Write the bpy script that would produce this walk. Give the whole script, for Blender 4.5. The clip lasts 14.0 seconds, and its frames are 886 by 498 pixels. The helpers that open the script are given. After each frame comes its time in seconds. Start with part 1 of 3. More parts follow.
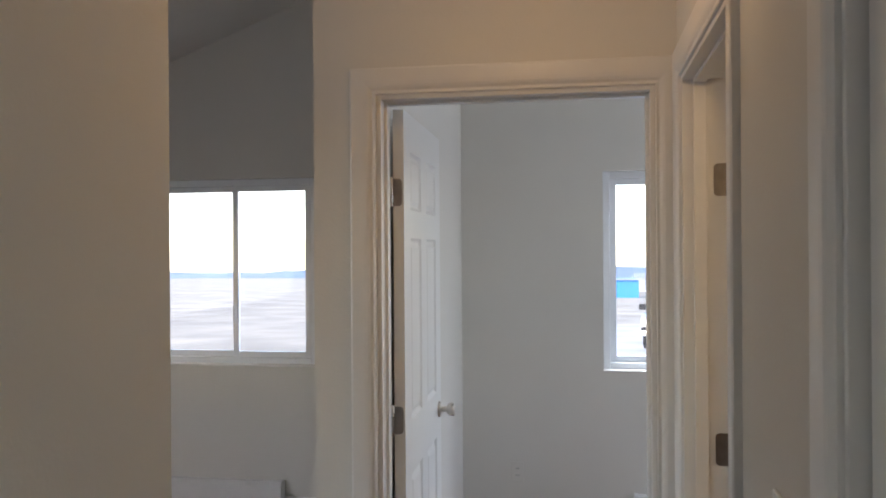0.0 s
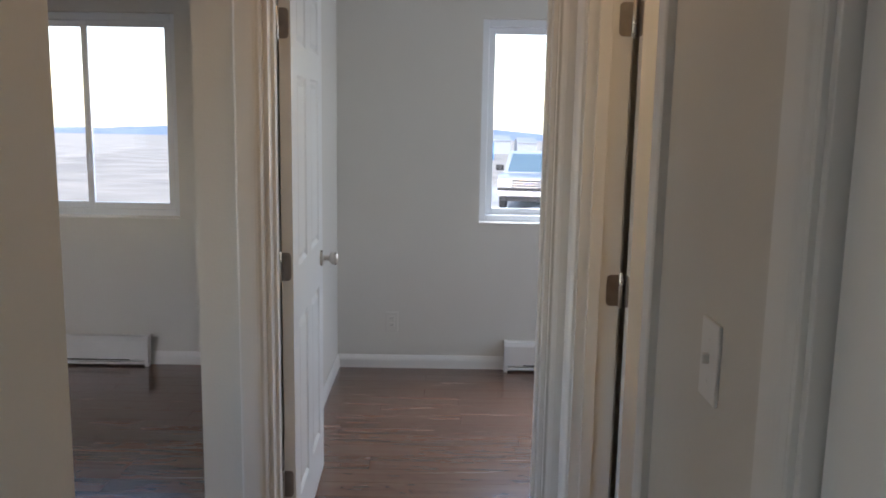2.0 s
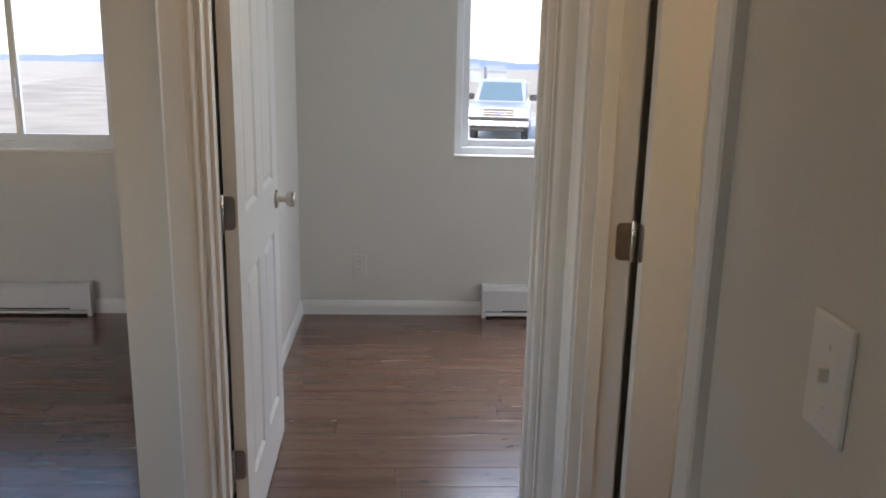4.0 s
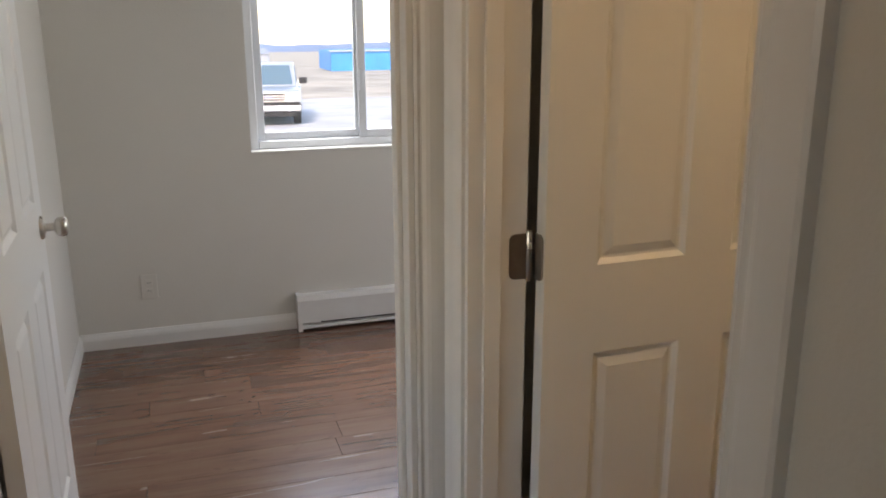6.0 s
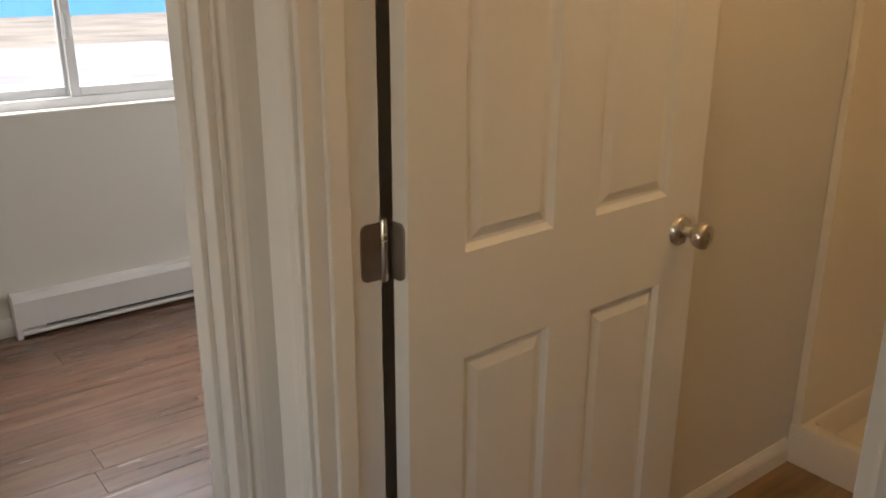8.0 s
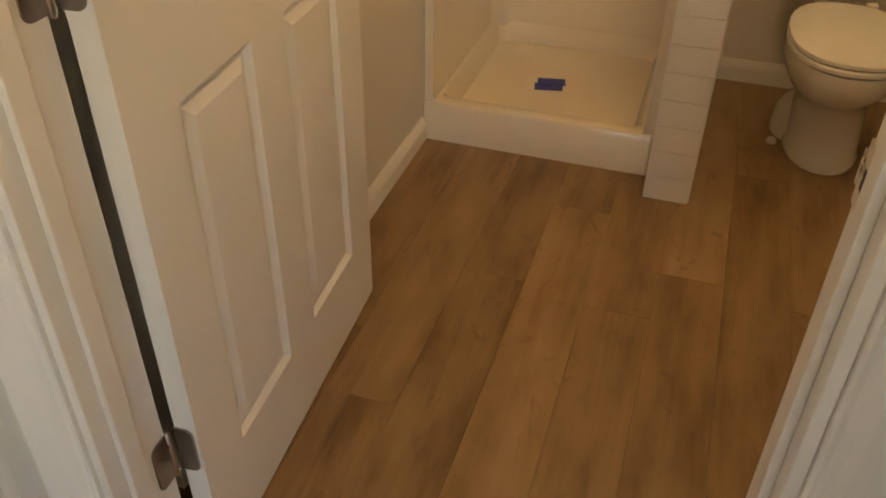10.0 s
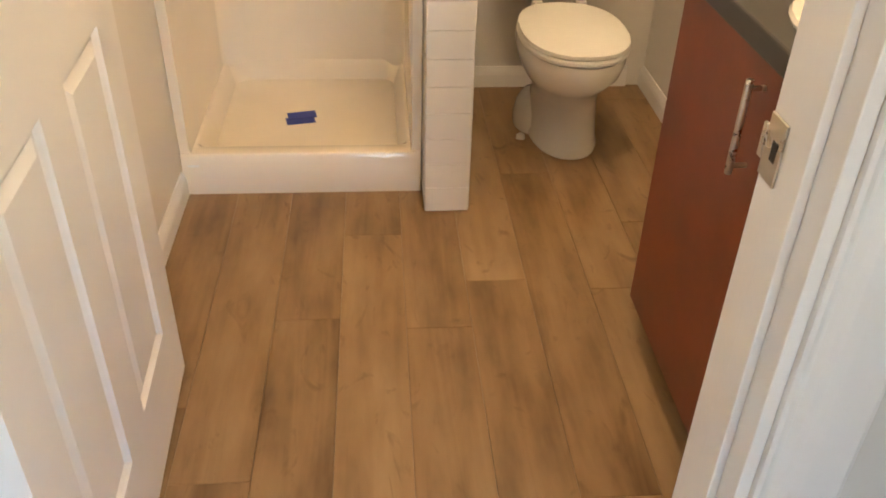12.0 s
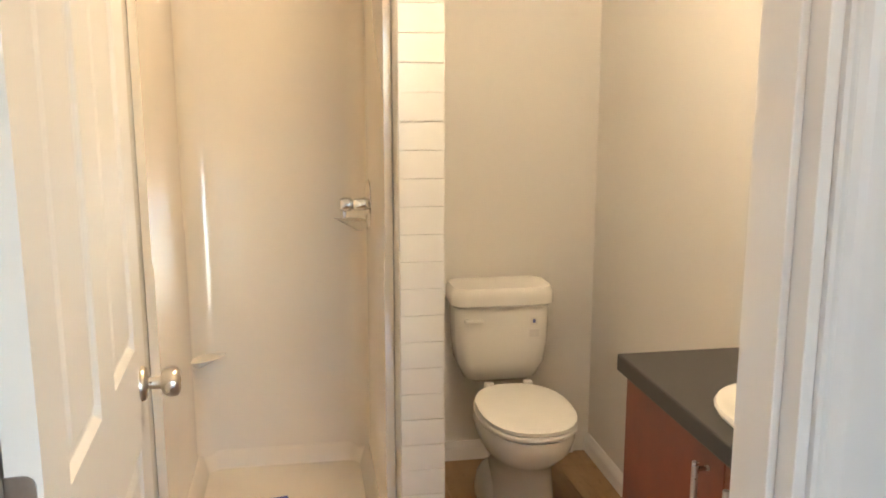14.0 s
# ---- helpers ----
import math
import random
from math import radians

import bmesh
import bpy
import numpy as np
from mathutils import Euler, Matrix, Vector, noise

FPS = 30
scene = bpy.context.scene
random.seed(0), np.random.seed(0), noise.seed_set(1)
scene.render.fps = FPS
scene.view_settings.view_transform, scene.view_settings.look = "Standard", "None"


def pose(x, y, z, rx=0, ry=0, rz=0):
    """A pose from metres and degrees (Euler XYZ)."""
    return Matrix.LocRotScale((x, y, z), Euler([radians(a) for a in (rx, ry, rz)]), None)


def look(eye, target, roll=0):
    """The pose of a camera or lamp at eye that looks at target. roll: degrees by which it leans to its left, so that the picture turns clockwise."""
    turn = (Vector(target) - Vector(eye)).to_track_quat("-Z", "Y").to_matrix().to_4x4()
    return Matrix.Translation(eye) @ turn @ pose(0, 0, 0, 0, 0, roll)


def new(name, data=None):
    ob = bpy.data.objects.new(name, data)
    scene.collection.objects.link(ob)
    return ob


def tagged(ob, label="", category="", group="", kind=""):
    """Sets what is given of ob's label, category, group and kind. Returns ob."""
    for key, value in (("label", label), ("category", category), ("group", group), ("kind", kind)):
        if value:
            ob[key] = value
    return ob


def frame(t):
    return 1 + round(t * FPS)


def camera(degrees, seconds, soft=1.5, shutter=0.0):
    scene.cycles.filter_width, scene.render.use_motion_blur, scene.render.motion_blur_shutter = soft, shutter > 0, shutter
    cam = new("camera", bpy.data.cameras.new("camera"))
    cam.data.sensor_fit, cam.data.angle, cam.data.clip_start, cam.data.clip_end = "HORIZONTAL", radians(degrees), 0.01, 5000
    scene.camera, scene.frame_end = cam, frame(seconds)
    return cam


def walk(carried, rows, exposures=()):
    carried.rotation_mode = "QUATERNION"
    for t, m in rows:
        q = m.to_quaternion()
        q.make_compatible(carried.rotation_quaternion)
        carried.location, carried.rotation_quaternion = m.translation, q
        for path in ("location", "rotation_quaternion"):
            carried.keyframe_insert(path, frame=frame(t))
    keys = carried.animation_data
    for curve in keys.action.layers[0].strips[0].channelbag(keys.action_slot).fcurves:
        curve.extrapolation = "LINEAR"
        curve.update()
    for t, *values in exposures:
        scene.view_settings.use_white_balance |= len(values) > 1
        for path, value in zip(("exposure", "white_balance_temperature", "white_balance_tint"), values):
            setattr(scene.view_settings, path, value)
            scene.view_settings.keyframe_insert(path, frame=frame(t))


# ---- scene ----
cam = camera(55.2, 14.0, soft=1.8)
PATH = [
    (0, (-0.271, -2.54, 1.558), (-0.598, -0.567, 1.558), -0.4),
    (0.5, (-0.352, -2.525, 1.553), (-0.53, -0.535, 1.458), 0.2),
    (1, (-0.385, -2.528, 1.537), (-0.474, -0.537, 1.37), 0.5),
    (1.5, (-0.395, -2.503, 1.516), (-0.424, -0.518, 1.275), 0.7),
    (2, (-0.392, -2.458, 1.497), (-0.38, -0.484, 1.172), 1.0),
    (2.5, (-0.39, -2.383, 1.473), (-0.356, -0.422, 1.084), 1.3),
    (5, (-0.453, -1.782, 1.455), (-0.214, 0.137, 0.948), -0.0),
    (5.5, (-0.49, -1.673, 1.451), (-0.059, 0.211, 0.939), -0.3),
    (6, (-0.509, -1.563, 1.439), (0.083, 0.274, 0.917), -0.2),
    (6.5, (-0.512, -1.43, 1.419), (0.225, 0.357, 0.907), 0.4),
    (7, (-0.529, -1.332, 1.451), (0.344, 0.389, 0.927), -0.2),
    (7.5, (-0.533, -1.23, 1.44), (0.477, 0.405, 0.885), 0.1),
    (8, (-0.534, -1.128, 1.411), (0.624, 0.369, 0.767), 0.2),
    (8.5, (-0.563, -1.014, 1.398), (0.773, 0.233, 0.586), 0.8),
    (9, (-0.565, -0.912, 1.36), (0.886, 0.063, 0.389), 0.8),
    (11.5, (-0.493, -0.611, 1.238), (1.08, -0.653, 0.003), 2.1),
    (12, (-0.516, -0.573, 1.266), (1.126, -0.715, 0.133), 1.6),
    (12.5, (-0.545, -0.539, 1.309), (1.177, -0.759, 0.315), 0.4),
    (13, (-0.604, -0.482, 1.363), (1.204, -0.77, 0.558), 0.1),
    (13.5, (-0.658, -0.44, 1.406), (1.225, -0.763, 0.817), 0.4),
    (14, (-0.706, -0.441, 1.426), (1.235, -0.765, 1.058), -0.0),
]
walk(cam, [(t, look(eye, target, roll)) for t, eye, target, roll in PATH],
     [(0, 2.08, 6350, 17), (0.5, 1.98, 6350, 17), (2.5, 1.92, 6300, 17), (5.0, 1.93, 7100, 18), (8.0, 2.0, 8000, 19), (9.0, 2.2, 9900, 18), (11.5, 3.55, 7000, 15), (12.5, 3.92, 6400, 13), (14.0, 3.68, 5800, 12)])

# ---- world, lights ----
world = bpy.data.worlds.new("world")
scene.world = world
world.use_nodes = True
wn = world.node_tree
sky = wn.nodes.new("ShaderNodeTexSky")
sky.sky_type, sky.sun_disc = "NISHITA", False
sky.sun_elevation, sky.sun_rotation = radians(28), radians(200)
sky.air_density, sky.dust_density, sky.ozone_density = 1.0, 0.6, 1.0
wn.links.new(sky.outputs[0], wn.nodes["Background"].inputs[0])
wn.nodes["Background"].inputs[1].default_value = 0.15


def lamp(name, kind, m, energy, color, **kw):
    data = bpy.data.lights.new(name, kind)
    data.energy, data.color = energy, color
    if "size" in kw:
        data.shape, data.size, data.size_y = "RECTANGLE", kw["size"], kw["size_y"]
    if "radius" in kw:
        data.shadow_soft_size = kw["radius"]
    ob = new(name, data)
    ob.matrix_world = m
    return ob


sun = lamp("sun", "SUN", look((-8, -20, 14), (0, 0, 0)), 1.4, (1.0, 0.95, 0.88))
sun.data.angle = radians(12)
DAY = (0.80, 0.90, 1.0)
WARM = (1.0, 0.62, 0.27)
# fill lamp at an unseen west opening, for daylight from the living room
lamp("unseen_window_fill", "AREA", look((-4.42, -2.9, 1.48), (0, -2.9, 1.3)), 2.2, DAY, size=3.1, size_y=1.1)
# added fill lamp that brightens the bedroom from an unseen east opening
lamp("unseen_window_fill", "AREA", look((2.44, 1.375, 1.47), (0, 1.375, 1.3)), 5.0, DAY, size=1.2, size_y=1.1)
# added area lamp outside, above the view, standing in for bright sky
lamp("sky_fill", "AREA", look((0.36, 3.34, 2.85), (0.3, 0.6, 0.0)), 62.0, DAY, size=2.2, size_y=1.2)
lamp("hall_lamp_light", "POINT", pose(-0.45, -0.75, 2.33), 0.86, WARM, radius=0.06)

# ---- materials ----


def material(name, color, rough=0.5, metal=0.0, vary=0.0, scale=6.0, bump=0.0, bump_scale=200.0, spec=0.5, coat=0.0,
             per_object=0.0):
    m = bpy.data.materials.new(name)
    m.use_nodes = True
    nt = m.node_tree
    b = nt.nodes["Principled BSDF"]
    b.inputs["Base Color"].default_value = (*color, 1)
    b.inputs["Roughness"].default_value = rough
    b.inputs["Metallic"].default_value = metal
    b.inputs["Specular IOR Level"].default_value = spec
    b.inputs["Coat Weight"].default_value = coat
    tc = nt.nodes.new("ShaderNodeTexCoord")
    if vary:
        n = nt.nodes.new("ShaderNodeTexNoise")
        n.inputs["Scale"].default_value, n.inputs["Detail"].default_value = scale, 5
        nt.links.new(tc.outputs["Object"], n.inputs["Vector"])
        r = nt.nodes.new("ShaderNodeValToRGB")
        r.color_ramp.elements[0].position, r.color_ramp.elements[1].position = 0.3, 0.72
        r.color_ramp.elements[0].color = (*[c * (1 - vary) for c in color], 1)
        r.color_ramp.elements[1].color = (*[min(1, c * (1 + vary * 0.6)) for c in color], 1)
        nt.links.new(n.outputs["Fac"], r.inputs["Fac"])
        nt.links.new(r.outputs["Color"], b.inputs["Base Color"])
        mr = nt.nodes.new("ShaderNodeMapRange")
        mr.inputs["To Min"].default_value, mr.inputs["To Max"].default_value = rough * 0.85, min(1, rough * 1.15)
        nt.links.new(n.outputs["Fac"], mr.inputs["Value"])
        nt.links.new(mr.outputs["Result"], b.inputs["Roughness"])
    if bump:
        n2 = nt.nodes.new("ShaderNodeTexNoise")
        n2.inputs["Scale"].default_value, n2.inputs["Detail"].default_value = bump_scale, 3
        nt.links.new(tc.outputs["Object"], n2.inputs["Vector"])
        bp = nt.nodes.new("ShaderNodeBump")
        bp.inputs["Strength"].default_value, bp.inputs["Distance"].default_value = bump, 0.004
        nt.links.new(n2.outputs["Fac"], bp.inputs["Height"])
        nt.links.new(bp.outputs["Normal"], b.inputs["Normal"])
    return m


def plank_material(name, dark, mid, light, rough, ripple, streak=0.45, patch=0.5):
    """Wood planks with the grain along x: streaks, knots, one tone a plank, and cross ripples in the gloss."""
    m = bpy.data.materials.new(name)
    m.use_nodes = True
    nt = m.node_tree
    b = nt.nodes["Principled BSDF"]
    tc = nt.nodes.new("ShaderNodeTexCoord")
    info = nt.nodes.new("ShaderNodeObjectInfo")
    geo = nt.nodes.new("ShaderNodeNewGeometry")
    mp = nt.nodes.new("ShaderNodeMapping")
    mp.inputs["Scale"].default_value = (1.2, 22, 22)
    comb = nt.nodes.new("ShaderNodeCombineXYZ")
    mul = nt.nodes.new("ShaderNodeMath")
    mul.operation, mul.inputs[1].default_value = "MULTIPLY", 37.0
    nt.links.new(info.outputs["Random"], mul.inputs[0])
    nt.links.new(mul.outputs[0], comb.inputs[0])
    nt.links.new(mul.outputs[0], comb.inputs[1])
    nt.links.new(geo.outputs["Position"], mp.inputs["Vector"])
    nt.links.new(comb.outputs[0], mp.inputs["Location"])
    n = nt.nodes.new("ShaderNodeTexNoise")
    n.inputs["Scale"].default_value, n.inputs["Detail"].default_value, n.inputs["Distortion"].default_value = 1.0, 7, 1.2
    nt.links.new(mp.outputs[0], n.inputs["Vector"])
    mp2 = nt.nodes.new("ShaderNodeMapping")
    mp2.inputs["Scale"].default_value = (2.2, 7, 7)
    nt.links.new(geo.outputs["Position"], mp2.inputs["Vector"])
    nt.links.new(comb.outputs[0], mp2.inputs["Location"])
    n2 = nt.nodes.new("ShaderNodeTexNoise")
    n2.inputs["Scale"].default_value, n2.inputs["Detail"].default_value = 1.6, 4
    nt.links.new(mp2.outputs[0], n2.inputs["Vector"])
    r = nt.nodes.new("ShaderNodeValToRGB")
    e = r.color_ramp.elements
    e[0].position, e[0].color = 0.28, (*dark, 1)
    e[1].position, e[1].color = 0.75, (*light, 1)
    k = e.new(0.5)
    k.color = (*mid, 1)
    mixf = nt.nodes.new("ShaderNodeMath")
    mixf.operation = "MULTIPLY_ADD"
    mixf.inputs[1].default_value = streak
    half = nt.nodes.new("ShaderNodeMath")
    half.operation, half.inputs[1].default_value = "MULTIPLY", patch
    nt.links.new(n2.outputs["Fac"], half.inputs[0])
    nt.links.new(n.outputs["Fac"], mixf.inputs[0])
    nt.links.new(half.outputs[0], mixf.inputs[2])
    tone = nt.nodes.new("ShaderNodeMath")
    tone.operation, tone.inputs[1].default_value = "MULTIPLY_ADD", 0.14
    nt.links.new(info.outputs["Random"], tone.inputs[0])
    sub = nt.nodes.new("ShaderNodeMath")
    sub.operation, sub.inputs[1].default_value = "SUBTRACT", 0.05
    nt.links.new(mixf.outputs[0], sub.inputs[0])
    nt.links.new(sub.outputs[0], tone.inputs[2])
    nt.links.new(tone.outputs[0], r.inputs["Fac"])
    mp4 = nt.nodes.new("ShaderNodeMapping")
    mp4.inputs["Scale"].default_value = (4.0, 9.0, 1)
    nt.links.new(geo.outputs["Position"], mp4.inputs["Vector"])
    nt.links.new(comb.outputs[0], mp4.inputs["Location"])
    n4 = nt.nodes.new("ShaderNodeTexNoise")
    n4.inputs["Scale"].default_value, n4.inputs["Detail"].default_value, n4.inputs["Distortion"].default_value = 1.3, 6, 2.5
    nt.links.new(mp4.outputs[0], n4.inputs["Vector"])
    kr = nt.nodes.new("ShaderNodeMapRange")
    kr.inputs["From Min"].default_value, kr.inputs["From Max"].default_value = 0.60, 0.76
    kr.inputs["To Max"].default_value = 0.62
    nt.links.new(n4.outputs["Fac"], kr.inputs["Value"])
    km = nt.nodes.new("ShaderNodeMix")
    km.data_type = "RGBA"
    nt.links.new(kr.outputs["Result"], km.inputs[0])
    nt.links.new(r.outputs["Color"], km.inputs[6])
    km.inputs[7].default_value = (*dark, 1)
    nt.links.new(km.outputs[2], b.inputs["Base Color"])
    b.inputs["Roughness"].default_value = rough
    mr = nt.nodes.new("ShaderNodeMapRange")
    mr.inputs["To Min"].default_value, mr.inputs["To Max"].default_value = rough * 0.8, rough * 1.3
    nt.links.new(n.outputs["Fac"], mr.inputs["Value"])
    nt.links.new(mr.outputs["Result"], b.inputs["Roughness"])
    mp3 = nt.nodes.new("ShaderNodeMapping")
    mp3.inputs["Scale"].default_value = (3, 45, 1)
    nt.links.new(geo.outputs["Position"], mp3.inputs["Vector"])
    n3 = nt.nodes.new("ShaderNodeTexNoise")
    n3.inputs["Scale"].default_value, n3.inputs["Detail"].default_value = 1.0, 1
    nt.links.new(mp3.outputs[0], n3.inputs["Vector"])
    bp = nt.nodes.new("ShaderNodeBump")
    bp.inputs["Strength"].default_value, bp.inputs["Distance"].default_value = ripple, 0.003
    nt.links.new(n3.outputs["Fac"], bp.inputs["Height"])
    nt.links.new(bp.outputs["Normal"], b.inputs["Normal"])
    return m


M_WALL = material("wall_paint", (0.71, 0.685, 0.63), 0.7, vary=0.03, scale=1.5, bump=0.14, bump_scale=110)
M_CEIL = material("ceiling_paint", (0.78, 0.77, 0.74), 0.8, vary=0.03, scale=2, bump=0.3, bump_scale=60)
M_TRIM = material("trim_paint", (0.78, 0.76, 0.725), 0.35, vary=0.02, scale=4, bump=0.05, bump_scale=60)
M_DOOR = material("door_paint", (0.78, 0.77, 0.74), 0.32, vary=0.02, scale=5, bump=0.06, bump_scale=120)
M_BASE = material("baseboard_paint", (0.80, 0.79, 0.76), 0.35, vary=0.03, scale=6)
M_VINYL = material("window_vinyl", (0.78, 0.80, 0.82), 0.35, vary=0.02, scale=8)
M_HEATER = material("heater_enamel", (0.78, 0.77, 0.75), 0.3, vary=0.03, scale=9)
# near-black colour for the shade inside holes and slots that aren't cut
M_DARK = material("recess_shade", (0.03, 0.028, 0.025), 0.8, vary=0.2, scale=20)
M_NICKEL = material("satin_nickel", (0.62, 0.58, 0.52), 0.28, 1.0, vary=0.06, scale=30)
M_HINGE = material("hinge_steel", (0.36, 0.32, 0.29), 0.42, 1.0, vary=0.15, scale=40)
M_CHROME = material("chrome", (0.75, 0.74, 0.72), 0.12, 1.0, vary=0.04, scale=20)
M_PLASTIC = material("white_plastic", (0.82, 0.81, 0.77), 0.35, vary=0.02, scale=20)
M_CERAMIC = material("white_ceramic", (0.82, 0.80, 0.74), 0.12, vary=0.015, scale=8, coat=0.3)
M_FIBRE = material("shower_fibreglass", (0.82, 0.74, 0.61), 0.12, vary=0.03, scale=3, coat=0.5, bump=0.03, bump_scale=9)
M_TILE = material("white_glazed_tile", (0.80, 0.78, 0.73), 0.18, vary=0.03, scale=9)
M_GROUT = material("grout", (0.80, 0.78, 0.73), 0.85, vary=0.1, scale=60)
M_CHERRY = material("cherry_veneer", (0.20, 0.048, 0.022), 0.36, vary=0.28, scale=9, bump=0.05)
M_COUNTER = material("charcoal_laminate", (0.040, 0.038, 0.037), 0.42, vary=0.25, scale=260)
M_TOE = material("toe_kick_board", (0.045, 0.03, 0.025), 0.6, vary=0.2, scale=12)
M_TAPE = material("blue_masking_tape", (0.035, 0.06, 0.33), 0.6, vary=0.12, scale=40, bump=0.3, bump_scale=300)
M_LAMINATE = plank_material("dark_laminate", (0.075, 0.034, 0.021), (0.15, 0.075, 0.047), (0.19, 0.108, 0.073), 0.24, 0.30)
M_LAMINATE.node_tree.nodes["Principled BSDF"].inputs["Specular IOR Level"].default_value = 0.6
M_LAMINATE.node_tree.nodes["Principled BSDF"].inputs["Coat Weight"].default_value = 0.5
M_LAMINATE.node_tree.nodes["Principled BSDF"].inputs["Coat Roughness"].default_value = 0.16
M_OAK = plank_material("brown_vinyl_plank", (0.11, 0.058, 0.022), (0.262, 0.160, 0.074), (0.37, 0.245, 0.128), 0.38, 0.05, 0.30, 0.66)
M_SUB = material("underlay", (0.05, 0.03, 0.02), 0.9, vary=0.1)
M_GRAVEL = material("pale_gravel", (0.52, 0.51, 0.50), 0.95, vary=0.25, scale=0.5, bump=0.6, bump_scale=30)
M_GRASS = material("dry_grass", (0.42, 0.36, 0.28), 0.95, vary=0.35, scale=0.25)
# blue distance haze is put into the hills' base colour
M_HILL = material("hill_haze_tint", (0.20, 0.26, 0.36), 1.0, vary=0.25, scale=0.004)
M_BLUE = material("blue_steel_siding", (0.03, 0.22, 0.55), 0.5, vary=0.1, scale=0.4)
M_GREYSHED = material("grey_siding", (0.30, 0.33, 0.38), 0.6, vary=0.15, scale=0.4)
M_SILVER = material("silver_car_paint", (0.45, 0.47, 0.50), 0.3, 0.4, vary=0.06, scale=3, coat=0.6)
M_BUMPER = material("bumper_chrome", (0.70, 0.71, 0.73), 0.2, 1.0, vary=0.06, scale=6)
M_RUBBER = material("tyre_rubber", (0.025, 0.025, 0.026), 0.8, vary=0.2, scale=12)
M_CARGLASS = material("windscreen", (0.10, 0.16, 0.20), 0.08, vary=0.05, scale=2)
M_LENS = material("headlight_lens", (0.75, 0.78, 0.80), 0.1, vary=0.05, scale=9, coat=0.5)
M_PRINT = material("printed_label", (0.10, 0.13, 0.35), 0.6, vary=0.1, scale=50)
M_PALE = material("label_paper", (0.70, 0.68, 0.63), 0.6, vary=0.05, scale=50)
M_GLASS = bpy.data.materials.new("window_glass")
M_GLASS.use_nodes = True
gt = M_GLASS.node_tree
gt.nodes.remove(gt.nodes["Principled BSDF"])
g_clear = gt.nodes.new("ShaderNodeBsdfTransparent")
g_gloss = gt.nodes.new("ShaderNodeBsdfGlossy")
g_gloss.inputs["Roughness"].default_value = 0.02
g_mix = gt.nodes.new("ShaderNodeMixShader")
g_fres = gt.nodes.new("ShaderNodeFresnel")
gt.links.new(g_fres.outputs[0], g_mix.inputs[0])
gt.links.new(g_clear.outputs[0], g_mix.inputs[1])
gt.links.new(g_gloss.outputs[0], g_mix.inputs[2])
gt.links.new(g_mix.outputs[0], gt.nodes["Material Output"].inputs[0])
M_BULB = bpy.data.materials.new("lamp_glass")
M_BULB.use_nodes = True
M_BULB.node_tree.nodes["Principled BSDF"].inputs["Emission Color"].default_value = (1.0, 0.80, 0.52, 1)
M_BULB.node_tree.nodes["Principled BSDF"].inputs["Emission Strength"].default_value = 3.0

# ---- mesh helpers ----


def box(bm, x0, x1, y0, y1, z0, z1, bevel=0.0):
    r = bmesh.ops.create_cube(bm, size=1)
    bmesh.ops.scale(bm, vec=(abs(x1 - x0), abs(y1 - y0), abs(z1 - z0)), verts=r["verts"])
    bmesh.ops.translate(bm, vec=((x0 + x1) / 2, (y0 + y1) / 2, (z0 + z1) / 2), verts=r["verts"])
    if bevel:
        edges = {e for v in r["verts"] for e in v.link_edges}
        bmesh.ops.bevel(bm, geom=list(edges), offset=bevel, segments=2, profile=0.5, affect="EDGES")
    return bm


def boxes(*rows, bevel=0.0):
    bm = bmesh.new()
    for r in rows:
        box(bm, *r, bevel=bevel)
    return bm


def rings(bm, loops, close_start=True, close_end=True, cyclic=True):
    """Skins a row of loops of the same count."""
    made = [[bm.verts.new(p) for p in loop] for loop in loops]
    n = len(made[0])
    for a, b in zip(made, made[1:]):
        for i in range(n if cyclic else n - 1):
            bm.faces.new((a[i], a[(i + 1) % n], b[(i + 1) % n], b[i]))
    if close_start:
        bm.faces.new(list(reversed(made[0])))
    if close_end:
        bm.faces.new(made[-1])
    bmesh.ops.recalc_face_normals(bm, faces=bm.faces)
    return bm


def lathe(bm, profile, m, n=20):
    """Profile of (radius, along) turned about local z, placed by m."""
    return rings(bm, [[m @ Vector((r * math.cos(2 * math.pi * i / n), r * math.sin(2 * math.pi * i / n), h)) for i in range(n)]
                      for r, h in profile])


def link(name, bm, mat, parent=None, smooth=False):
    me = bpy.data.meshes.new(name)
    if smooth:
        for f in bm.faces:
            f.smooth = True
    bm.to_mesh(me)
    bm.free()
    me.materials.append(mat)
    ob = new(name, me)
    ob.parent = parent
    if smooth:
        me.set_sharp_from_angle(angle=radians(40))
    return ob


def part(name, bm, mat, parent, label="", smooth=False):
    return tagged(link(name, bm, mat, parent, smooth), label)


def empty(name, m, label="", category="", group="", kind=""):
    ob = new(name)
    ob.matrix_world = m
    return tagged(ob, label, category, group, kind)


def setting(name, bm, mat, label, category):
    return tagged(link(name, bm, mat), label, category, kind="structure")


# ---- plan ----
BACK = 2.338          # inner face of the window wall
HALL_L = -0.970       # bedroom's side wall
BED_OUT = -1.098      # its face to the living room
WALL_T = 0.115        # bathroom partition thickness
HEAD = 2.032          # underside of door heads
BED_L, BED_R = -0.896, -0.063
BATH_F, BATH_N = -0.123, -0.919
BATH_WALL, BATH_RIGHT, BATH_BACK = -0.010, -1.545, 2.370
WIN_Z0, WIN_Z1 = 0.862, 1.995
WIN_R = (-0.162, 0.892)
WIN_L = (-2.920, -1.862)

